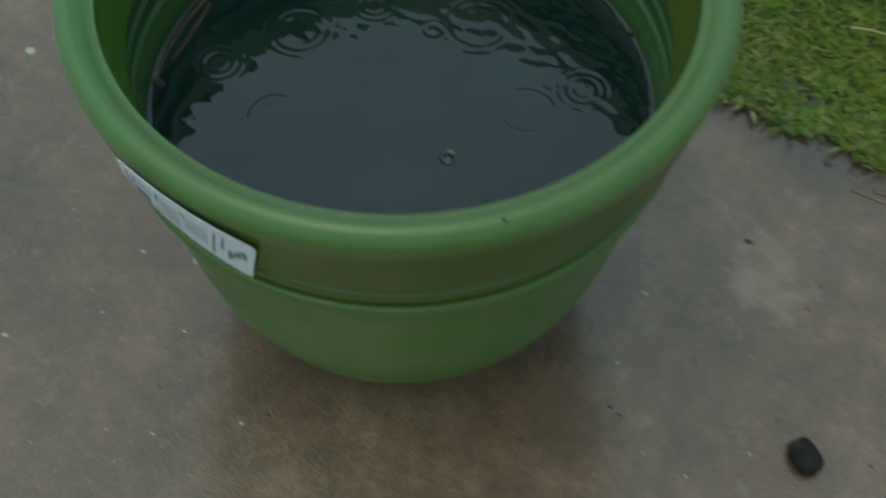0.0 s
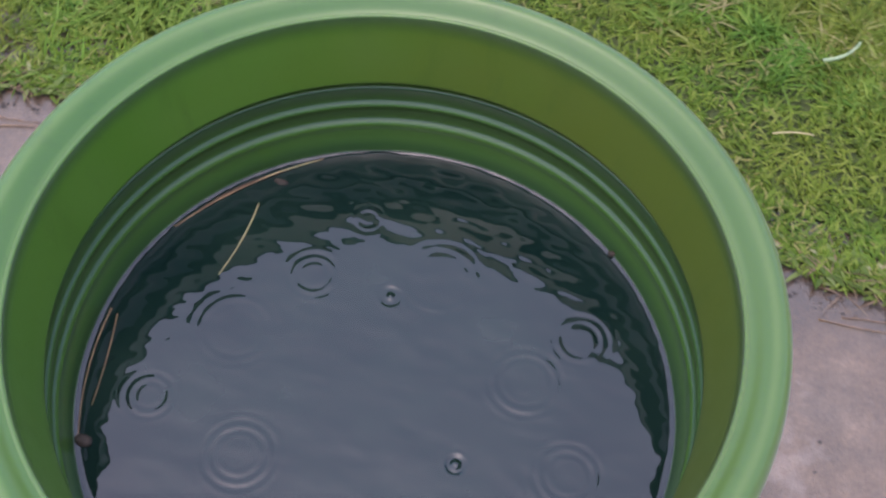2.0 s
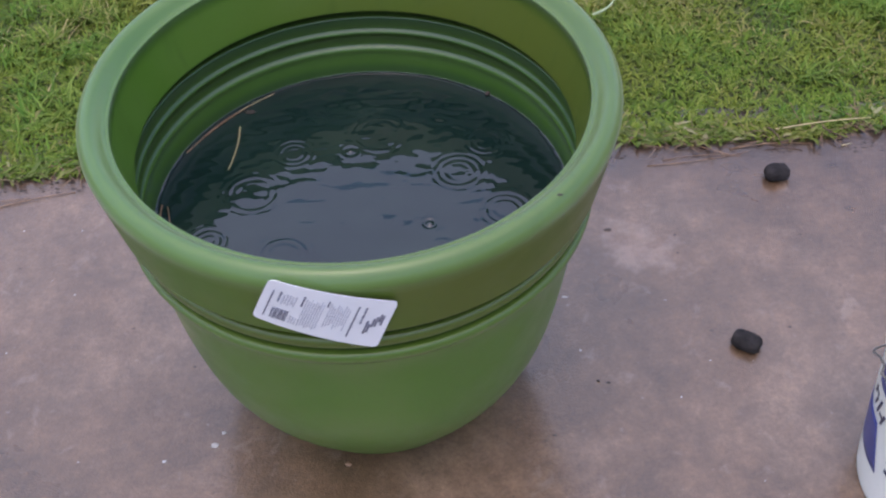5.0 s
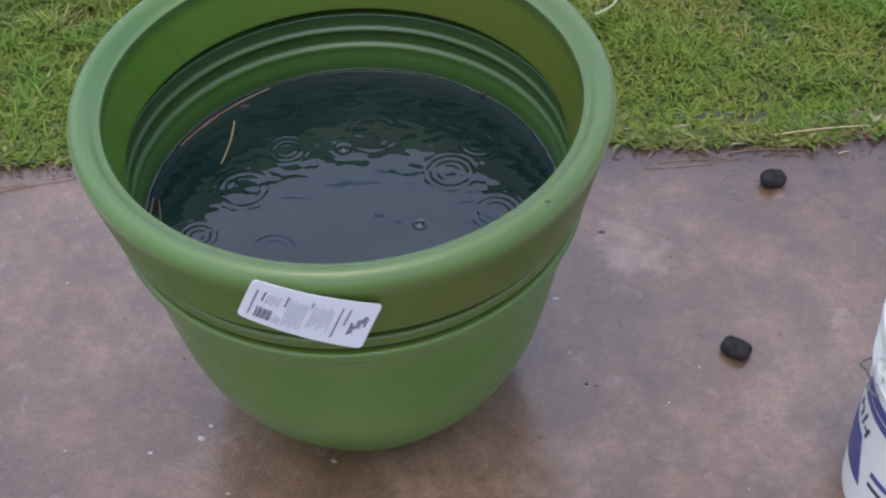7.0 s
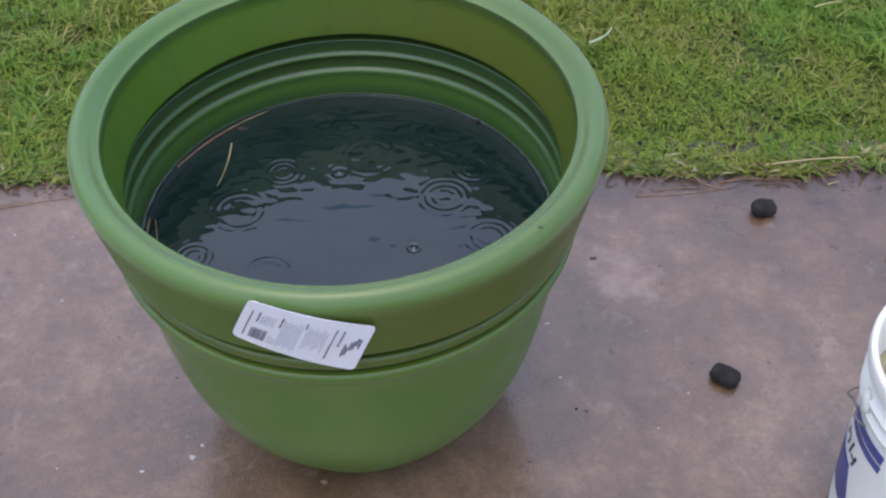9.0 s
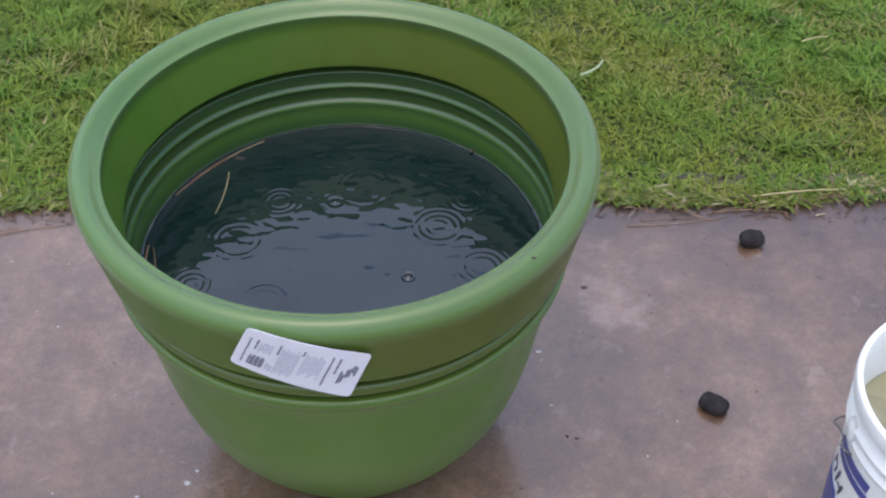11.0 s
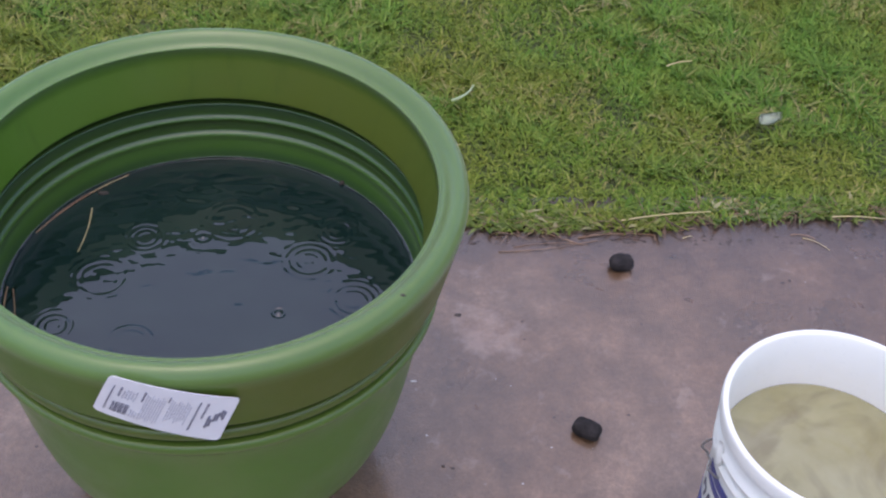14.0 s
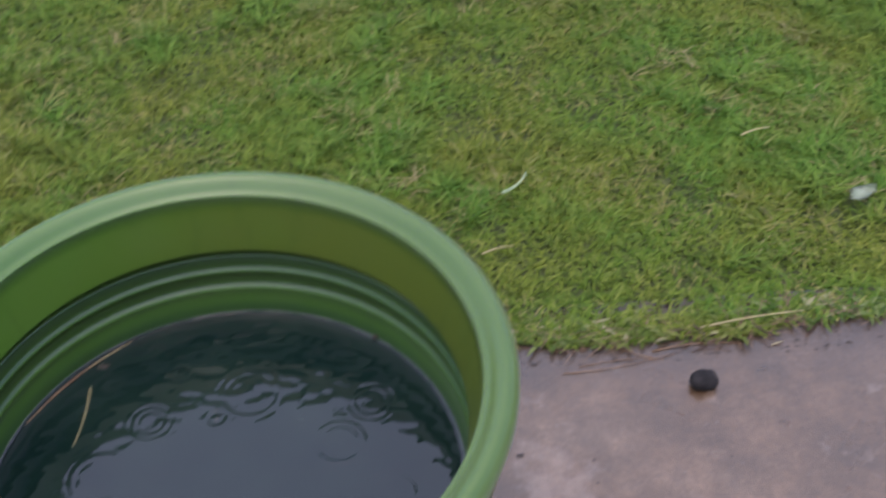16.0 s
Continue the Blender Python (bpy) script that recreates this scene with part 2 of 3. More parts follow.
def rounded(points, times=2):
    """Corner-cutting along a closed or open profile."""
    for _ in range(times):
        out = [points[0]]
        for (a, b), (c, d) in zip(points, points[1:]):
            out += [(a * 0.75 + c * 0.25, b * 0.75 + d * 0.25), (a * 0.25 + c * 0.75, b * 0.25 + d * 0.75)]
        points = out + [points[-1]]
    return points


def turned(profile, steps=128, closed=False, wobble=0.0):
    """A body of revolution; profile as (radius, height)."""
    bm = bmesh.new()
    rings = []
    for r, z in profile:
        if r < 1e-5:
            rings.append([bm.verts.new((0, 0, z))])
        else:
            ring = []
            for k in range(steps):
                a = 2 * math.pi * k / steps
                q = r * (1 + wobble * math.sin(2 * a + 0.7) + wobble * 0.5 * math.sin(3 * a))
                ring.append(bm.verts.new((q * math.cos(a), q * math.sin(a), z)))
            rings.append(ring)
    pairs = list(zip(rings, rings[1:])) + ([(rings[-1], rings[0])] if closed else [])
    for p, q in pairs:
        for k in range(steps):
            j = (k + 1) % steps
            vs = [p[k % len(p)], p[j % len(p)], q[j % len(q)], q[k % len(q)]]
            vs = list(dict.fromkeys(vs))
            if len(vs) > 2:
                bm.faces.new(vs)
    return bm


def tube(points, radius, sides=6, taper=1.0):
    """A round rod along points."""
    bm = bmesh.new()
    pts = [Vector(p) for p in points]
    rings = []
    for i, p in enumerate(pts):
        d = (pts[min(i + 1, len(pts) - 1)] - pts[max(i - 1, 0)]).normalized()
        u = d.cross(Vector((0.13, 0.21, 0.97))).normalized()
        v = d.cross(u)
        r = radius * (1 + (taper - 1) * i / max(1, len(pts) - 1))
        rings.append([bm.verts.new(p + (u * math.cos(a) + v * math.sin(a)) * r) for a in [2 * math.pi * k / sides for k in range(sides)]])
    for a, b in zip(rings, rings[1:]):
        for k in range(sides):
            bm.faces.new((a[k], a[(k + 1) % sides], b[(k + 1) % sides], b[k]))
    bm.faces.new(rings[0][::-1])
    bm.faces.new(rings[-1])
    return bm


def sheet_on(surface, u0, u1, v0, v1, nu, nv, thick):
    """A thin curved card: surface(u, v) gives a point and its outward normal."""
    bm = bmesh.new()
    grids = []
    for off in (0.0, thick):
        g = []
        for j in range(nv + 1):
            row = []
            for i in range(nu + 1):
                p, n = surface(u0 + (u1 - u0) * i / nu, v0 + (v1 - v0) * j / nv)
                row.append(bm.verts.new(p + n * off))
            g.append(row)
        grids.append(g)
    for g in grids:
        for j in range(nv):
            for i in range(nu):
                bm.faces.new((g[j][i], g[j][i + 1], g[j + 1][i + 1], g[j + 1][i]))
    a, b = grids
    rim = [(0, i) for i in range(nu)] + [(j, nu) for j in range(nv)] + [(nv, i) for i in range(nu, 0, -1)] + [(j, 0) for j in range(nv, 0, -1)]
    for (j, i), (l, k) in zip(rim, rim[1:] + rim[:1]):
        bm.faces.new((a[j][i], a[l][k], b[l][k], b[j][i]))
    return bm


# ---------------------------------------------------------------- setting
def lawn_edge(x):
    """Where the grass begins, along the slab."""
    y = 0.503 + 0.022 * noise.noise((x * 3.1, 2.2, 0)) + 0.026 * noise.noise((x * 11, 5.2, 0))
    y += 0.07 * max(0.0, x - 0.6) - 0.10 * min(0.38, max(0.0, -0.3 - x))
    return y


bm = bmesh.new()
bmesh.ops.create_grid(bm, x_segments=40, y_segments=40, size=400)
bmesh.ops.translate(bm, verts=bm.verts, vec=(0, 0, -0.010))
tagged(thing("ground", bm, SOIL, "dark damp soil under the mown lawn", "ground", kind="structure"))

bm = bmesh.new()
bmesh.ops.create_cube(bm, size=1, matrix=Matrix.Translation((0, -2.70, -0.06)) @ Matrix.Diagonal((9, 6.6, 0.12, 1)))
bmesh.ops.bevel(bm, geom=[e for e in bm.edges], offset=0.008, segments=3, affect="EDGES", profile=0.6)
thing("pavement", bm, CONCRETE, "wet brownish grey concrete patio slab", "patio", kind="structure", smooth=False)


def blades(name, material, spots, height, width, lean, seed):
    """Many bent grass blades, each an island of its own."""
    rng = np.random.default_rng(seed)
    n = len(spots)
    p = np.array(spots)
    h = height[0] + (height[1] - height[0]) * rng.random(n)
    w = width[0] + (width[1] - width[0]) * rng.random(n)
    a = rng.random(n) * 2 * np.pi
    k = lean[0] + (lean[1] - lean[0]) * rng.random(n)
    side = a + np.pi / 2 + (rng.random(n) - 0.5) * 0.8
    verts = np.zeros((n, 7, 3))
    for lev, s, ww in ((0, 0.0, 0.8), (1, 0.4, 1.0), (2, 0.75, 0.7), (3, 1.0, 0.0)):
        reach = h * k * (s ** 1.5)
        up = h * s * (1 - 0.42 * np.minimum(k, 1.5) * s)
        c = np.stack([p[:, 0] + np.cos(a) * reach, p[:, 1] + np.sin(a) * reach, p[:, 2] + up], 1)
        if lev == 3:
            verts[:, 6] = c
        else:
            o = np.stack([np.cos(side), np.sin(side), 0 * a], 1) * (w * ww / 2)[:, None]
            verts[:, 2 * lev] = c - o
            verts[:, 2 * lev + 1] = c + o
    base = np.arange(n)[:, None] * 7
    quads = np.concatenate([base + [0, 1, 3, 2], base + [2, 3, 5, 4]])
    tris = base + [4, 5, 6]
    me = bpy.data.meshes.new(name)
    me.vertices.add(n * 7)
    me.vertices.foreach_set("co", verts.ravel())
    loops = np.concatenate([quads.ravel(), tris.ravel()])
    starts = np.concatenate([np.arange(2 * n) * 4, 8 * n + np.arange(n) * 3])
    me.loops.add(len(loops))
    me.loops.foreach_set("vertex_index", loops.astype(np.int32))
    me.polygons.add(3 * n)
    me.polygons.foreach_set("loop_start", starts.astype(np.int32))
    me.update(calc_edges=True)
    me.materials.append(material)
    return new(name, me)


def lawn_spots(count, x0, x1, y1, seed, patch=None):
    rng = np.random.default_rng(seed)
    out = []
    while len(out) < count:
        x, y = x0 + (x1 - x0) * rng.random(), 0.30 + (y1 - 0.30) * rng.random()
        e = lawn_edge(x)
        if y < e + 0.012 * rng.random():
            continue
        d = 0.68 + 0.6 * noise.noise((x * 7, y * 7, seed)) + 0.5 * noise.noise((x * 34, y * 34, seed))
        if patch is not None:
            d = patch(x, y)
        if y - e < 0.05:
            d += 0.25
        if rng.random() < d:
            out.append((x, y, -0.010 if y > 0.605 else 0.001))
    return out


tagged(blades("grass", GRASS, lawn_spots(150000, -1.5, 2.2, 1.75, 3), (0.009, 0.024), (0.0020, 0.0044), (0.5, 1.8), 4),
       "short mown lawn grass with straw-coloured blades", "grass", kind="stuff")
tagged(blades("lush_grass", LUSH, lawn_spots(36000, -1.5, 2.2, 1.75, 7, lambda x, y: 1.6 * noise.noise((x * 3.4 + 4, y * 3.4, 1.5))), (0.014, 0.034), (0.0022, 0.0046), (0.4, 1.6), 8),
       "lush bright green patches of lawn grass", "grass", kind="stuff")


def tuft_spots(tufts, each, seed):
    rng = np.random.default_rng(seed)
    out = []
    while len(out) < tufts * each:
        x, y = -1.5 + 3.7 * rng.random(), 0.52 + 1.2 * rng.random()
        if noise.noise((x * 2.6, y * 2.6, 9.0)) < -0.05 + 0.25 * rng.random():
            continue
        out += [(x + 0.012 * rng.standard_normal(), y + 0.012 * rng.standard_normal(), -0.010) for _ in range(each)]
    return out


tagged(blades("grass_tufts", LUSH, tuft_spots(420, 34, 21), (0.028, 0.062), (0.0020, 0.0042), (0.5, 1.5), 22),
       "taller bright green tufts in the lawn", "grass", kind="stuff")
DRY = blade_material("dry_blade", [(0.20, 0.17, 0.07), (0.30, 0.25, 0.11), (0.42, 0.36, 0.18)], (0.36, 0.30, 0.14), 0.3)
tagged(blades("dry_tufts", DRY, tuft_spots(150, 9, 27), (0.022, 0.050), (0.0016, 0.0034), (0.8, 1.8), 28),
       "small tufts of dry straw-coloured grass in the lawn", "grass", kind="stuff")


def edge_spots(count, seed):
    rng = np.random.default_rng(seed)
    xs = -1.5 + 3.7 * rng.random(count)
    return [(x, lawn_edge(x) - 0.012 + 0.05 * rng.random(), 0.001) for x in xs]


tagged(blades("edge_grass", GRASS, edge_spots(4200, 11), (0.008, 0.024), (0.0026, 0.0052), (0.8, 1.9), 12),
       "low broad-leaved weeds creeping over the slab edge", "weeds", kind="stuff")
tagged(blades("thatch", THATCH, [(x, y - 0.010, 0.001) for x, y, z in edge_spots(900, 15)], (0.010, 0.034), (0.0014, 0.0030), (1.4, 2.0), 16),
       "reddish brown dead thatch along the slab edge", "thatch", kind="stuff")

WEED = blade_material("edge_weed", [(0.040, 0.075, 0.014), (0.105, 0.150, 0.040), (0.165, 0.200, 0.070)], (0.30, 0.27, 0.15), 0.0)
tagged(blades("edge_weeds", WEED, edge_spots(2600, 31), (0.010, 0.026), (0.0050, 0.0095), (0.7, 1.8), 32),
       "pale broad-leaved weeds along the slab edge", "weeds", kind="stuff")


def outer_spots(count, seed):
    rng = np.random.default_rng(seed)
    out = []
    while len(out) < count:
        x, y = -5.0 + 10.0 * rng.random(), 0.50 + 4.5 * rng.random()
        if not (-1.5 < x < 2.2 and y < 1.75):
            out.append((x, y, -0.010))
    return out


tagged(blades("outer_grass", GRASS, outer_spots(70000, 41), (0.025, 0.060), (0.006, 0.014), (0.5, 1.8), 42),
       "mown lawn grass further out", "grass", kind="stuff")

# ---------------------------------------------------------------- the planter
planter = tagged(new("planter"), "large glossy green plastic planter full of rainwater", "planter")
body_profile = (
    [(0, 0.0), (0.130, 0.0)]
    + rounded([(0.130, 0.0), (0.168, 0.004), (0.195, 0.046), (0.228, 0.096), (0.248, 0.137), (0.262, 0.182), (0.2735, 0.240), (0.2825, 0.300), (0.2900, 0.345), (0.2975, 0.372)])
    + rounded([(0.2985, 0.372), (0.3065, 0.384), (0.3070, 0.3935), (0.3025, 0.3965), (0.2950, 0.3968), (0.2950, 0.4010), (0.3010, 0.4030), (0.3045, 0.408), (0.3050, 0.418), (0.3010, 0.4215), (0.2950, 0.4220), (0.2950, 0.432)], 1)
    + [(0.2955, 0.448), (0.2985, 0.4525)]
    + rounded([(0.2985, 0.4500), (0.2930, 0.4492), (0.2886, 0.4474), (0.2896, 0.4430)], 1)
    + rounded([(0.2908, 0.4340), (0.2906, 0.4274), (0.2874, 0.4252), (0.2856, 0.4226), (0.2866, 0.4196), (0.2914, 0.4176)], 1)
    + rounded([(0.2914, 0.4060), (0.2906, 0.3984), (0.2868, 0.3962), (0.2845, 0.3930), (0.2850, 0.3890), (0.2858, 0.3850)], 1)
    + [(0.2840, 0.3720), (0.2793, 0.3570)]
    + [(0.2778, 0.345), (0.2755, 0.320), (0.266, 0.250), (0.250, 0.175), (0.232, 0.130), (0.200, 0.072), (0.160, 0.012), (0, 0.010)]
)
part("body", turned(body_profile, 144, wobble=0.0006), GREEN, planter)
rim_profile = (
    rounded([(0.2990, 0.4520), (0.3000, 0.4455), (0.3105, 0.4430), (0.3160, 0.4435), (0.3178, 0.4520), (0.3258, 0.490), (0.3318, 0.518), (0.3355, 0.534), (0.3360, 0.540), (0.3335, 0.548), (0.3270, 0.5560), (0.3185, 0.5578), (0.311, 0.5520), (0.3045, 0.5440), (0.3005, 0.5416)])
    + rounded([(0.2992, 0.5424), (0.2972, 0.5420), (0.2966, 0.5396), (0.2992, 0.5378)], 1)
    + [(0.2955, 0.520), (0.2872, 0.485), (0.2816, 0.4660), (0.2812, 0.4635), (0.2835, 0.4622), (0.2930, 0.4610)]
)
part("rim", turned(rim_profile, 144, closed=True, wobble=0.0006), OLIVE, planter, "rolled rim and collar in olive green")

# thin pale ring added on the wall just above the water
ring_profile = [(0.2794, 0.3563), (0.2787, 0.3564), (0.2788, 0.3572), (0.2797, 0.3575)]
part("waterline_ring", turned(ring_profile, 144, closed=True, wobble=0.0006), WATERLINE, planter, "thin pale line at the water's edge")

# ---------------------------------------------------------------- rainwater
WATER_Z = 0.3545
DROPS = [(0.02, 0.135, 0.036), (0.13, 0.05, 0.030), (-0.02, 0.10, 0.006), (-0.15, 0.02, 0.034), (-0.10, 0.10, 0.020), (0.17, 0.11, 0.022), (-0.07, 0.18, 0.012), (0.09, -0.05, 0.004), (-0.10, -0.10, 0.028),
         (0.07, -0.14, 0.018), (0.19, -0.03, 0.026), (-0.20, -0.07, 0.018)]


def ripples(x, y):
    """Height of the water: spreading rings round each drop, and a short chop."""
    z = np.zeros_like(x)
    for i, (cx, cy, r) in enumerate(DROPS):
        d = np.hypot(x - cx, y - cy)
        wave = 0.0075 + 0.10 * r
        fade = np.exp(-((d - r) / (0.007 + 0.16 * r)) ** 2)
        z += (0.00050 if i % 3 else 0.00030) * (0.014 / (0.010 + r)) ** 0.5 * np.cos((d - r) * 2 * math.pi / wave) * fade
        if i % 5 == 2:
            z += 0.0022 * np.exp(-((d / 0.0032) ** 2)) - 0.0012 * np.exp(-(((d - 0.006) / 0.003) ** 2))
    chop = [0.00065 * noise.noise((a * 18, b * 28, 3.1)) + 0.00058 * (0.7 + 2.2 * max(-0.1, b)) * noise.noise((a * 42, b * 72, 8.1)) + 0.00005 * noise.noise((a * 130, b * 190, 2.1))
            for a, b in zip(x, y)]
    return z + np.array(chop)


RN, RS = 230, 560
ring, spoke = np.meshgrid(np.arange(1, RN + 1) / RN * 0.2796, np.arange(RS) * 2 * math.pi / RS, indexing="ij")
wx, wy = (ring * np.cos(spoke)).ravel(), (ring * np.sin(spoke)).ravel()
wz = WATER_Z + ripples(wx, wy) + 0.0014 * np.maximum(0.0, (ring.ravel() - 0.2730) / 0.0062) ** 2
verts = [(0, 0, WATER_Z)] + np.stack([wx, wy, wz], 1).tolist()
faces = [(0, 1 + k, 1 + (k + 1) % RS) for k in range(RS)]
for i in range(RN - 1):
    for k in range(RS):
        a, b = 1 + i * RS + k, 1 + i * RS + (k + 1) % RS
        faces.append((a, a + RS, b + RS, b))
tagged(arrays("rainwater", verts, faces, WATER), "dark still rainwater with raindrop rings in the planter", "water")


# ---------------------------------------------------------------- tag on the planter
def tag_surface(u, v):
    """Metres along and across the card, which stands straight against the flaring collar; its corners are rounded."""
    end = 0.068 - abs(u)
    if end < TAG_CORNER:
        v *= 1 - (TAG_CORNER - math.sqrt(max(0.0, TAG_CORNER ** 2 - (TAG_CORNER - end) ** 2))) / 0.050
    p, q = u / 0.136 + 0.5, v / 0.100 + 0.5
    low = [(1 - p) * a + p * b for a, b in zip((-108.2, 0.478), (-84.4, 0.417))]
    top = [(1 - p) * a + p * b for a, b in zip((-101.3, 0.569), (-79.4, 0.514))]
    turn, z = [(1 - q) * a + q * b for a, b in zip(low, top)]
    a, r = radians(turn), 0.3285 + (z - 0.490) * 0.24 + 0.002
    return Vector((r * math.cos(a), r * math.sin(a), z)), Vector((math.cos(a), math.sin(a), -0.26)).normalized()


TAG_CORNER = 0.007
tag = tagged(new("price_tag"), "white printed price tag stuck on the planter's collar", "label")
part("card", sheet_on(tag_surface, -0.068, 0.068, -0.050, 0.050, 68, 12, 0.0005), CARD, tag, smooth=False)


def tag_print(name, u0, u1, v0, v1, material):
    part(name, sheet_on(lambda u, v: (lambda p, n: (p + n * 0.0009, n))(*tag_surface(u, v)), u0, u1, v0, v1, 6, 4, 0.0003), material, tag)


def tag_text(u, width, v0, v1, material, seed):
    """One line of unreadable small print: bars of word length."""
    rng = random.Random(seed)
    bm, v = bmesh.new(), v0
    while v < v1 - 0.001:
        w = min(v1, v + rng.uniform(0.003, 0.009))
        bit = sheet_on(lambda a, b: (lambda p, n: (p + n * 0.0009, n))(*tag_surface(a, b)), u, u + width, v, w, 1, 2, 0.0003)
        me = bpy.data.meshes.new("word")
        bit.to_mesh(me)
        bit.free()
        bm.from_mesh(me)
        bpy.data.meshes.remove(me)
        v = w + rng.uniform(0.0010, 0.0018)
    part("print_line", bm, material, tag)


tag_text(-0.0595, 0.0016, -0.034, 0.030, INK, 1)
tag_text(-0.0520, 0.0020, 0.008, 0.032, INK, 2)
for k in range(5):
    tag_text(-0.0478 + 0.0030 * k, 0.0017, 0.004 + 0.003 * (k % 2), 0.026 + 0.002 * (k % 3), PALE_INK, 10 + k)
for k in range(11):
    tag_print("barcode_bar", -0.0530 + k * 0.0016, -0.0530 + k * 0.0016 + (0.0011, 0.0007, 0.0013)[k % 3], -0.034, -0.008, INK)
for k in range(3):
    tag_text(-0.0335 + 0.0027 * k, 0.0016, -0.034, -0.016 - 0.002 * k, PALE_INK, 20 + k)
tag_text(-0.0285, 0.0021, 0.010, 0.034, INK, 30)
for k in range(8):
    tag_text(-0.0245 + 0.0026 * k, 0.0013, -0.036 + 0.003 * (k % 3), 0.030 - 0.005 * (k % 2), PALE_INK, 40 + k)
tag_text(-0.0030, 0.0018, 0.022, 0.034, INK, 50)
for k in range(9):
    tag_text(0.0005 + 0.0026 * k, 0.0013, -0.024 + 0.004 * (k % 4), 0.030 - 0.004 * (k % 3), PALE_INK, 60 + k)
tag_text(0.0285, 0.0019, -0.034, 0.034, INK, 70)
tag_text(0.0365, 0.0023, -0.002, 0.034, INK, 71)
for k, (v0, v1) in enumerate(((-0.022, 0.006), (-0.018, 0.000), (-0.006, 0.012), (-0.004, 0.016), (0.006, 0.022), (0.000, 0.020))):
    tag_print("emblem_bar", 0.0440 + 0.0029 * k, 0.0463 + 0.0029 * k, v0, v1, INK)

# ---------------------------------------------------------------- bucket
BX, BY = 0.815, -0.242
bucket = tagged(new("bucket"), "white plastic five gallon bucket with blue print", "bucket")
bucket.location, bucket.scale = (BX, BY, 0), (1.0, 1.0, 1.025)
part("shell", turned(
    [(0, 0.0), (0.130, 0.0)] + rounded([(0.130, 0.0), (0.136, 0.001), (0.138, 0.006), (0.1435, 0.150), (0.1475, 0.252)])
    + [(0.1515, 0.254), (0.1525, 0.260), (0.1475, 0.262), (0.148, 0.276), (0.1530, 0.278), (0.1540, 0.284), (0.1490, 0.286), (0.1500, 0.308)]
    + rounded([(0.1500, 0.310), (0.1555, 0.312), (0.1575, 0.320), (0.1575, 0.334), (0.1560, 0.3385), (0.1525, 0.3395), (0.1490, 0.338), (0.1478, 0.333)])
    + [(0.1465, 0.300), (0.1430, 0.240), (0.1380, 0.150), (0.1295, 0.006), (0, 0.006)], 112), WHITE, bucket)
for sgn in (1, -1):
    ear = bmesh.new()
    bmesh.ops.create_cone(ear, cap_ends=True, segments=28, radius1=0.0150, radius2=0.0110, depth=0.006, matrix=pose(sgn * 0.1525, 0, 0.272, 0, sgn * 90, 0) @ Matrix.Diagonal((1.5, 1.0, 1.0, 1)))
    bmesh.ops.bevel(ear, geom=[e for e in ear.edges], offset=0.002, segments=2, affect="EDGES")
    part("ear", ear, WHITE, bucket)
hoop = [(-0.150, -0.018, 0.243), (-0.155, -0.016, 0.245), (-0.164, -0.008, 0.251), (-0.160, -0.002, 0.258)]
for k in range(1, 24):
    a = math.pi * k / 24
    hoop.append((-0.1585 * math.cos(a), 0.1545 * math.sin(a) + 0.002, 0.268 - 0.150 * math.sin(a)))
hoop += [(0.160, 0.000, 0.268), (0.158, -0.006, 0.256)]
part("bail", tube(hoop, 0.0017, 8), WIRE, bucket, "thin dark wire bail")


def bucket_side(u, v):
    r = 0.138 + (v - 0.006) * 0.0386 + 0.0008
    a = u
    return Vector((r * math.cos(a), r * math.sin(a), v)), Vector((math.cos(a), math.sin(a), 0))


def bucket_print(name, a0, a1, z0, z1, material, slant=0.0):
    part(name, sheet_on(lambda u, v: bucket_side(radians(u) + slant * (v - z0), v), a0, a1, z0, z1, 14, 6, 0.0004), material, bucket)


bucket_print("navy_stripe", 170, 204, 0.217, 0.234, NAVY, 0.8)
bucket_print("navy_stripe", 170, 204, 0.200, 0.213, NAVY, 0.8)
for a0, a1, z0, z1 in ((166, 168, 0.166, 0.184), (169, 174, 0.176, 0.180), (171, 173, 0.158, 0.174), (176, 178, 0.156, 0.184), (180, 186, 0.160, 0.164), (183, 185, 0.150, 0.172)):
    bucket_print("print_stroke", a0, a1, z0, z1, DARK_INK, 2.0)
bucket_print("navy_panel", 163, 192, 0.066, 0.142, NAVY, -2.4)
bucket_print("print_line", 198, 230, 0.110, 0.120, NAVY)
bucket_print("print_line", 198, 224, 0.090, 0.097, DARK_INK)

bm = turned([(0, 0.0)] + [(0.1425 * k / 24, 0.0004 * math.sin(k * 1.3)) for k in range(1, 25)], 64)
for v in bm.verts:
    v.co.z += 0.0007 * noise.noise((v.co.x * 22, v.co.y * 45, 1.7))
surface = thing("murky_water", bm, MURK, "cloudy yellow-green water in the white bucket", "water")
surface.location = (BX, BY, 0.249)


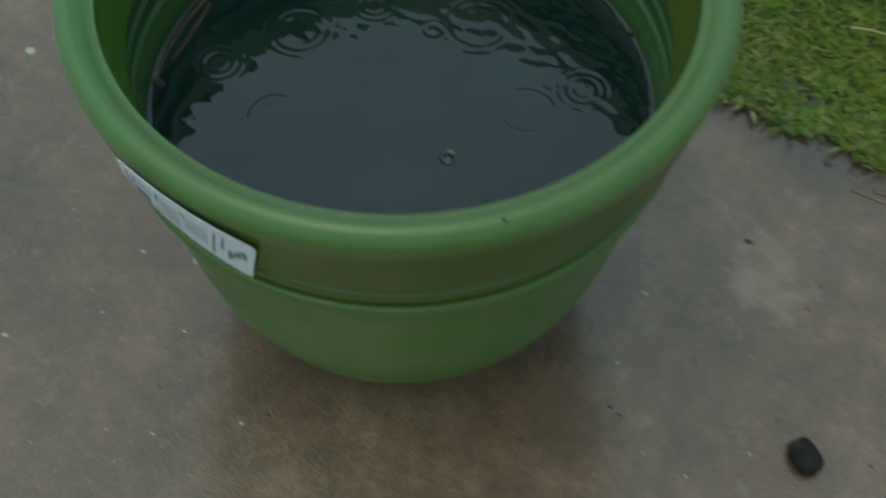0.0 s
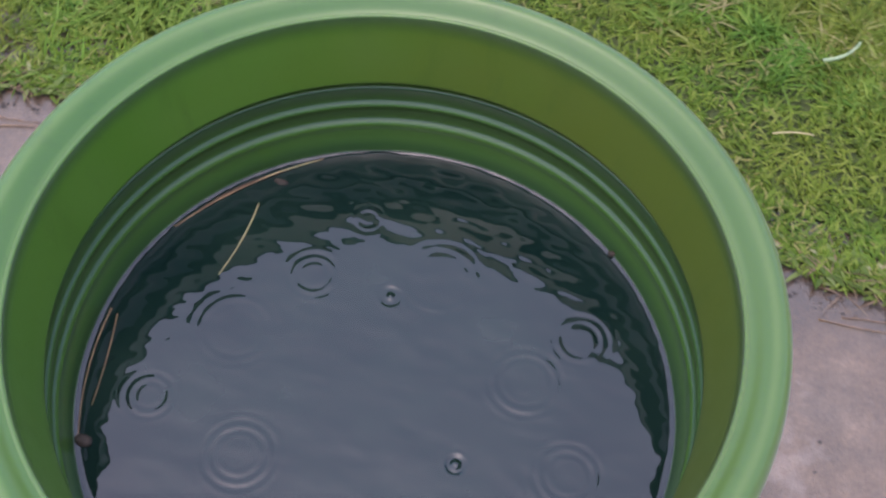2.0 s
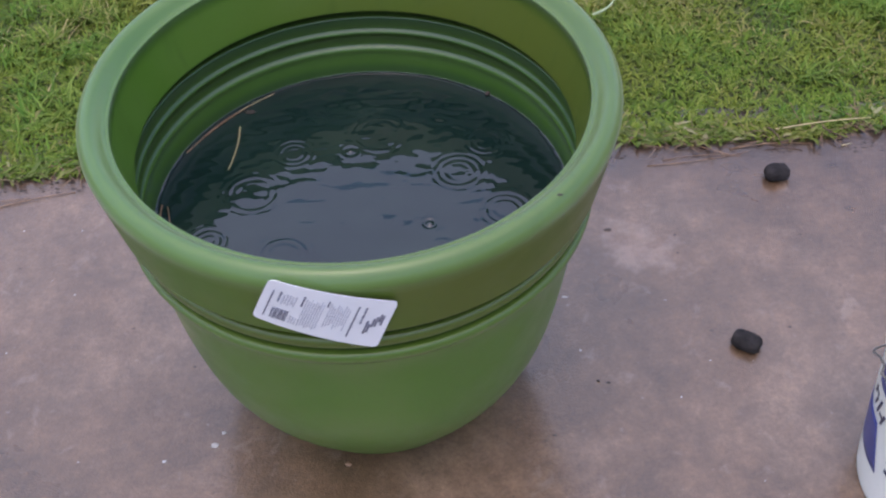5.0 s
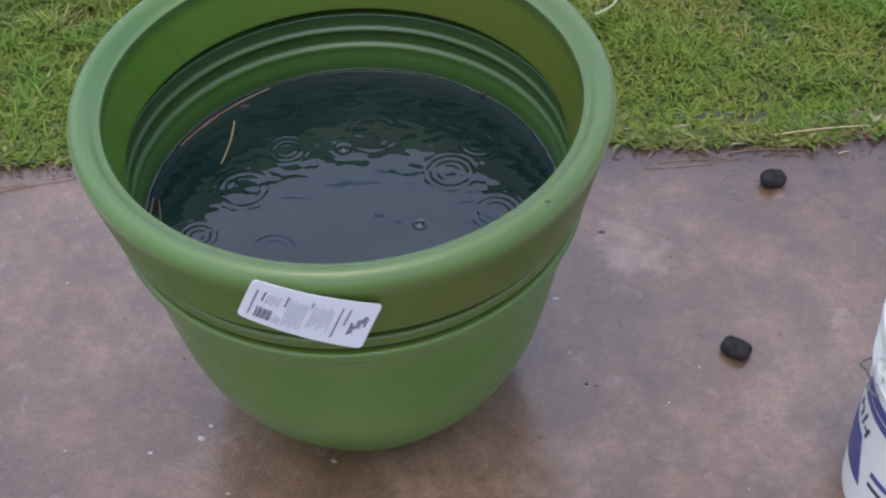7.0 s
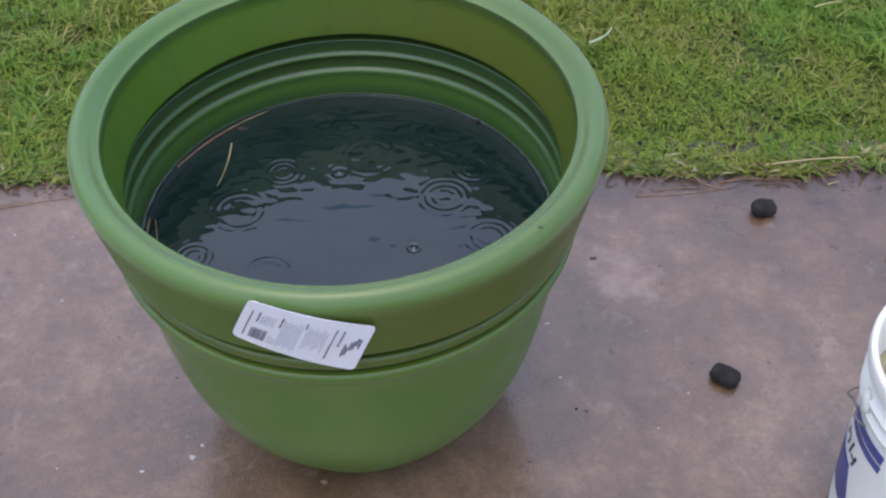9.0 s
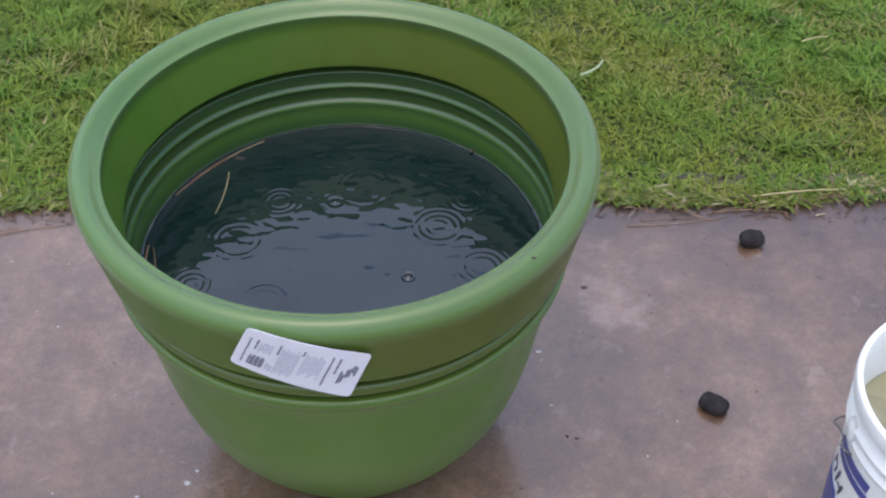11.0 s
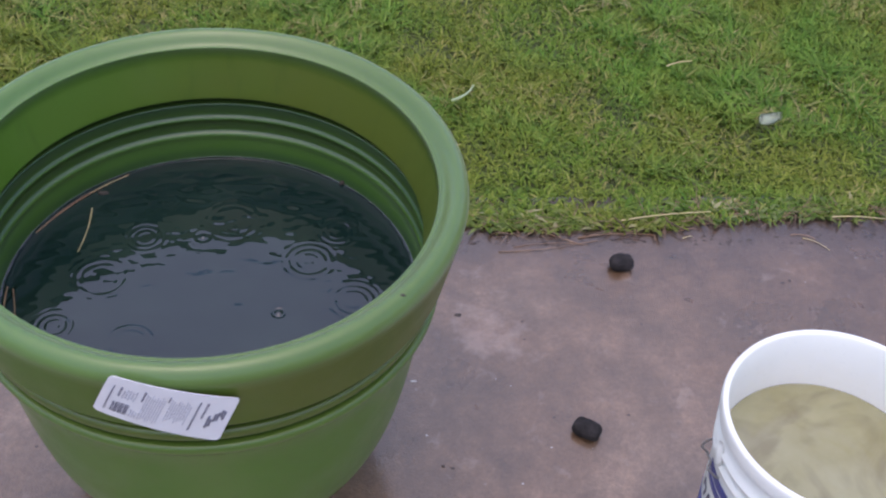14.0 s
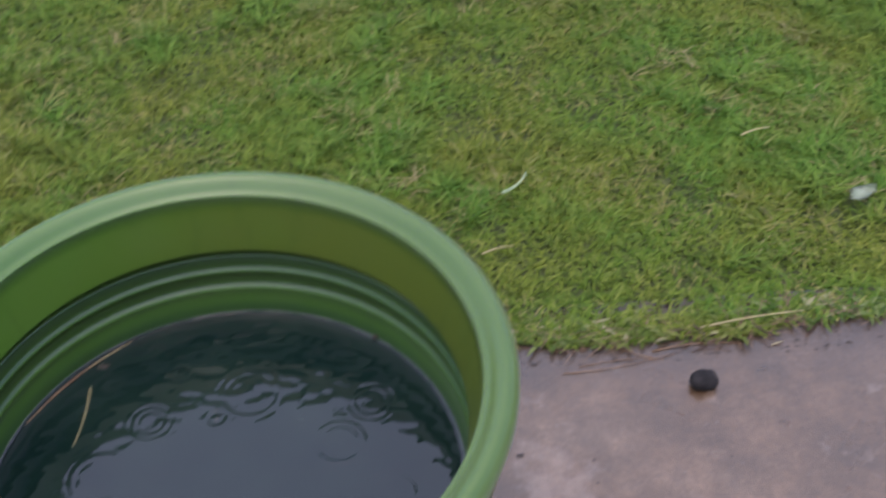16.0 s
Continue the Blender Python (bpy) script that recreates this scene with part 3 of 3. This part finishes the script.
# ---------------------------------------------------------------- charcoal briquettes
def briquette(a, b, c, power, seed):
    bm = bmesh.new()
    bmesh.ops.create_uvsphere(bm, u_segments=36, v_segments=22, radius=1)
    for v in bm.verts:
        x, y, z = v.co
        f = (abs(x) ** power + abs(y) ** power) ** (1 / power) if abs(x) + abs(y) > 1e-6 else 1
        flat = math.hypot(x, y) / max(f, 1e-6)
        q = Vector((x * flat, y * flat, math.copysign(abs(z) ** 0.55, z)))
        if abs(z) < 0.12:
            q.x, q.y = q.x * 1.03, q.y * 1.03
        g = 1 + 0.11 * noise.noise(q * 1.5 + Vector((seed, 0, 0))) + 0.07 * noise.noise(q * 5 + Vector((seed, 3, 0)))
        v.co = (q.x * a * g, q.y * b * g, q.z * c * g)
    low = min(v.co.z for v in bm.verts)
    bmesh.ops.translate(bm, verts=bm.verts, vec=(0, 0, -low - 0.001))
    return bm


ob = thing("charcoal_briquette", briquette(0.0225, 0.0165, 0.0105, 3.4, 1.0), COAL, "pillow-shaped black charcoal briquette on the wet slab", "charcoal", "charcoal on the slab")
ob.matrix_world = pose(0.567, 0.016, 0, 0, 0, -36)
ob = thing("charcoal_briquette", briquette(0.0220, 0.0175, 0.0120, 2.6, 5.0), COAL, "rounded black charcoal briquette near the lawn edge", "charcoal", "charcoal on the slab")
ob.matrix_world = pose(0.693, 0.399, 0, 0, 0, 8)


# ---------------------------------------------------------------- straws, twigs, leaf, grit
def needle(p, q, bend, radius, material, name, label, lift=0.0, group="pine straw"):
    p, q = Vector((*p, 0)), Vector((*q, 0))
    side = Vector((-(q - p).y, (q - p).x, 0))
    pts = [p.lerp(q, s) + side * (bend * 4 * s * (1 - s)) + Vector((0, 0, radius + lift + 0.004 * s * (1 - s))) for s in [k / 9 for k in range(10)]]
    return thing(name, tube(pts, radius, 6, 0.6), material, label, "straw" if material is not BROWN else "twig", group)


for p, q, bend, r, mat in (
    ((0.713, 0.512), (0.894, 0.536), 0.02, 0.0022, YELLOW), ((0.560, 0.497), (0.622, 0.462), -0.06, 0.0018, STRAW), ((0.625, 0.476), (0.776, 0.482), 0.05, 0.0018, STRAW),
    ((0.470, 0.440), (0.660, 0.470), -0.04, 0.0012, STRAW), ((0.500, 0.452), (0.640, 0.458), 0.05, 0.0010, STRAW), ((0.690, 0.470), (0.755, 0.466), 0.10, 0.0012, BROWN),
    ((0.700, 0.520), (0.715, 0.468), 0.10, 0.0022, BROWN), ((0.800, 0.514), (0.840, 0.480), -0.08, 0.0020, BROWN), ((0.826, 0.474), (0.846, 0.480), 0.0, 0.0016, YELLOW),
    ((1.060, 0.473), (1.104, 0.438), 0.10, 0.0013, YELLOW), ((1.040, 0.482), (1.085, 0.470), 0.12, 0.0013, STRAW), ((1.130, 0.520), (1.240, 0.512), 0.03, 0.0020, YELLOW),
    ((-0.700, 0.390), (-0.560, 0.425), 0.02, 0.0015, STRAW), ((-0.760, 0.405), (-0.640, 0.415), -0.03, 0.0013, STRAW), ((-0.947, 0.050), (-1.006, 0.173), 0.06, 0.0016, STRAW),
):
    needle(p, q, bend, r * 0.75, mat, "pine_needle" if mat is not BROWN else "twig", {"dry_grass_stalk": "pale dry grass stalk lying along the slab edge", "pine_straw": "reddish brown pine needle on the wet slab", "dark_twig": "short dark bent twig at the lawn edge"}[mat.name], 0.012 if p[1] > 0.5 else 0.0005)
needle((0.362, 0.706), (0.420, 0.722), 0.05, 0.0016, YELLOW, "dry_stalk", "pale dry grass stalk lying on the lawn", 0.030)
needle((0.900, 1.000), (0.960, 1.020), 0.05, 0.0018, YELLOW, "dry_stalk", "pale dry grass stalk lying on the lawn", 0.030)

for p, q, bend, r, mat in (
    ((-0.252, 0.110), (-0.138, 0.238), 0.050, 0.0010, STRAW), ((-0.236, 0.136), (-0.176, 0.206), 0.045, 0.0014, BROWN), ((-0.205, 0.178), (-0.140, 0.236), 0.020, 0.0009, YELLOW),
    ((-0.182, 0.163), (-0.189, 0.071), 0.04, 0.0009, YELLOW), ((-0.272, 0.004), (-0.243, -0.130), -0.05, 0.0010, STRAW), ((-0.264, 0.000), (-0.246, -0.095), 0.02, 0.0008, STRAW),
):
    needle(p, q, bend, r, mat, "floating_needle", "brown pine needle floating on the rainwater", WATER_Z - r * 0.6, "needles on the water")


def blob(name, x, y, z, s, mat, label, category, group=""):
    bm = bmesh.new()
    bmesh.ops.create_icosphere(bm, subdivisions=2, radius=1)
    for v in bm.verts:
        g = 1 + 0.35 * noise.noise(v.co * 1.7 + Vector((x * 50, y * 50, 0)))
        v.co = (v.co.x * s[0] * g, v.co.y * s[1] * g, max(v.co.z, -0.6) * s[2] * g)
    low = min(v.co.z for v in bm.verts)
    bmesh.ops.translate(bm, verts=bm.verts, vec=(x, y, z - low - 0.0005))
    return thing(name, bm, mat, label, category, group)


blob("floating_debris", -0.238, -0.130, WATER_Z - 0.002, (0.009, 0.006, 0.004), DIRT, "dark clump of wet debris floating by the wall", "debris")
blob("floating_debris", -0.170, 0.196, WATER_Z - 0.002, (0.008, 0.004, 0.003), DIRT, "dark clump of wet debris caught in pine needles", "debris")


def fallen_leaf(x, y, z, turn, size):
    bm = bmesh.new()
    rows = []
    for j in range(9):
        s = j / 8
        w = size * 0.34 * math.sin(math.pi * min(1, s * 0.92 + 0.06)) ** 0.7
        rows.append([bm.verts.new(((s - 0.5) * size, w * t, 0.004 + 0.010 * abs(t) + 0.006 * math.sin(5 * s + 2 * t))) for t in (-1, -0.5, 0, 0.5, 1)])
    for a, b in zip(rows, rows[1:]):
        for k in range(4):
            bm.faces.new((a[k], a[k + 1], b[k + 1], b[k]))
    bmesh.ops.solidify(bm, geom=bm.faces[:], thickness=0.0008)
    ob = thing("fallen_leaf", bm, LEAF, "pale curled dry leaf lying on the lawn", "leaf")
    ob.matrix_world = pose(x, y, z, 4, -6, turn)
    return ob


fallen_leaf(1.082, 0.806, 0.026, 15, 0.054)
needle((0.415, 0.870), (0.465, 0.925), -0.12, 0.0030, PALE_GREEN, "broad_grass_blade", "pale broad grass blade lying on the lawn", 0.028)


def scatter(name, count, size, material, label, seed, box):
    rng = random.Random(seed)
    verts, faces = [], []
    for _ in range(count):
        x, y = rng.uniform(box[0], box[1]), rng.uniform(box[2], box[3])
        if math.hypot(x, y) < 0.19 or math.hypot(x - BX, y - BY) < 0.15:
            continue
        s = rng.uniform(*size) * (1 if rng.random() < 0.9 else 1.8)
        b = len(verts)
        a0, e = rng.uniform(0, 6.28), rng.uniform(1, 2.2)
        for k in range(6):
            a = a0 + k * math.pi / 3
            verts.append((x + s * e * math.cos(a) * rng.uniform(0.7, 1.2), y + s * math.sin(a) * rng.uniform(0.7, 1.2), 0.0002))
        verts.append((x, y, s * 0.6))
        faces += [(b + k, b + (k + 1) % 6, b + 6) for k in range(6)]
    tagged(arrays(name, verts, faces, material), label, "debris", kind="stuff")


scatter("grit", 70, (0.0007, 0.0017), GRIT, "pale grit and specks on the wet concrete", 5, (-1.2, 1.2, -0.7, 0.42))
scatter("crumbs", 90, (0.0010, 0.0024), DIRT, "dark crumbs of soil on the wet concrete", 6, (-1.2, 1.2, -0.7, 0.46))
scatter("soil_strip", 260, (0.0012, 0.0034), DIRT, "dark soil and debris washed along the lawn edge", 8, (-1.05, -0.40, 0.425, 0.485))
scatter("edge_soil", 240, (0.0010, 0.0026), DIRT, "dark soil crumbs along the lawn edge", 9, (0.40, 1.40, 0.455, 0.515))

# a few larger flecks
for x, y, z, size, mat, name, label in (
    (-0.243, -0.140, 0.0, (0.0060, 0.0045, 0.0020), GRIT, "pale_chip", "pale concrete chip on the wet slab beside the planter"),
    (-0.232, -0.118, 0.0, (0.0035, 0.0030, 0.0015), GRIT, "pale_chip", "pale concrete chip on the wet slab beside the planter"),
    (-0.044, -0.181, 0.0, (0.0055, 0.0035, 0.0025), STRAW, "brown_chip", "light brown chip on the slab under the planter"),
    (-0.690, 0.034, 0.0, (0.0085, 0.0070, 0.0012), GRIT, "pale_splat", "small white splat on the wet slab"),
    (-0.385, -0.360, 0.0, (0.0055, 0.0030, 0.0012), GRIT, "pale_splat", "small white splat on the wet slab"),
    (0.332, -0.044, 0.0, (0.0028, 0.0022, 0.0020), DIRT, "soil_crumb", "dark soil crumb on the wet slab"),
    (0.240, -0.219, 0.5555, (0.0042, 0.0016, 0.0012), DIRT, "grass_fleck", "dark dry fleck stuck on the planter's rim"),
    (0.178, 0.215, 0.3560, (0.0045, 0.0035, 0.0035), DIRT, "waterline_debris", "dark crumb stuck on the wall at the waterline"),
):
    blob(name, x, y, z, size, mat, label, "debris", "flecks")
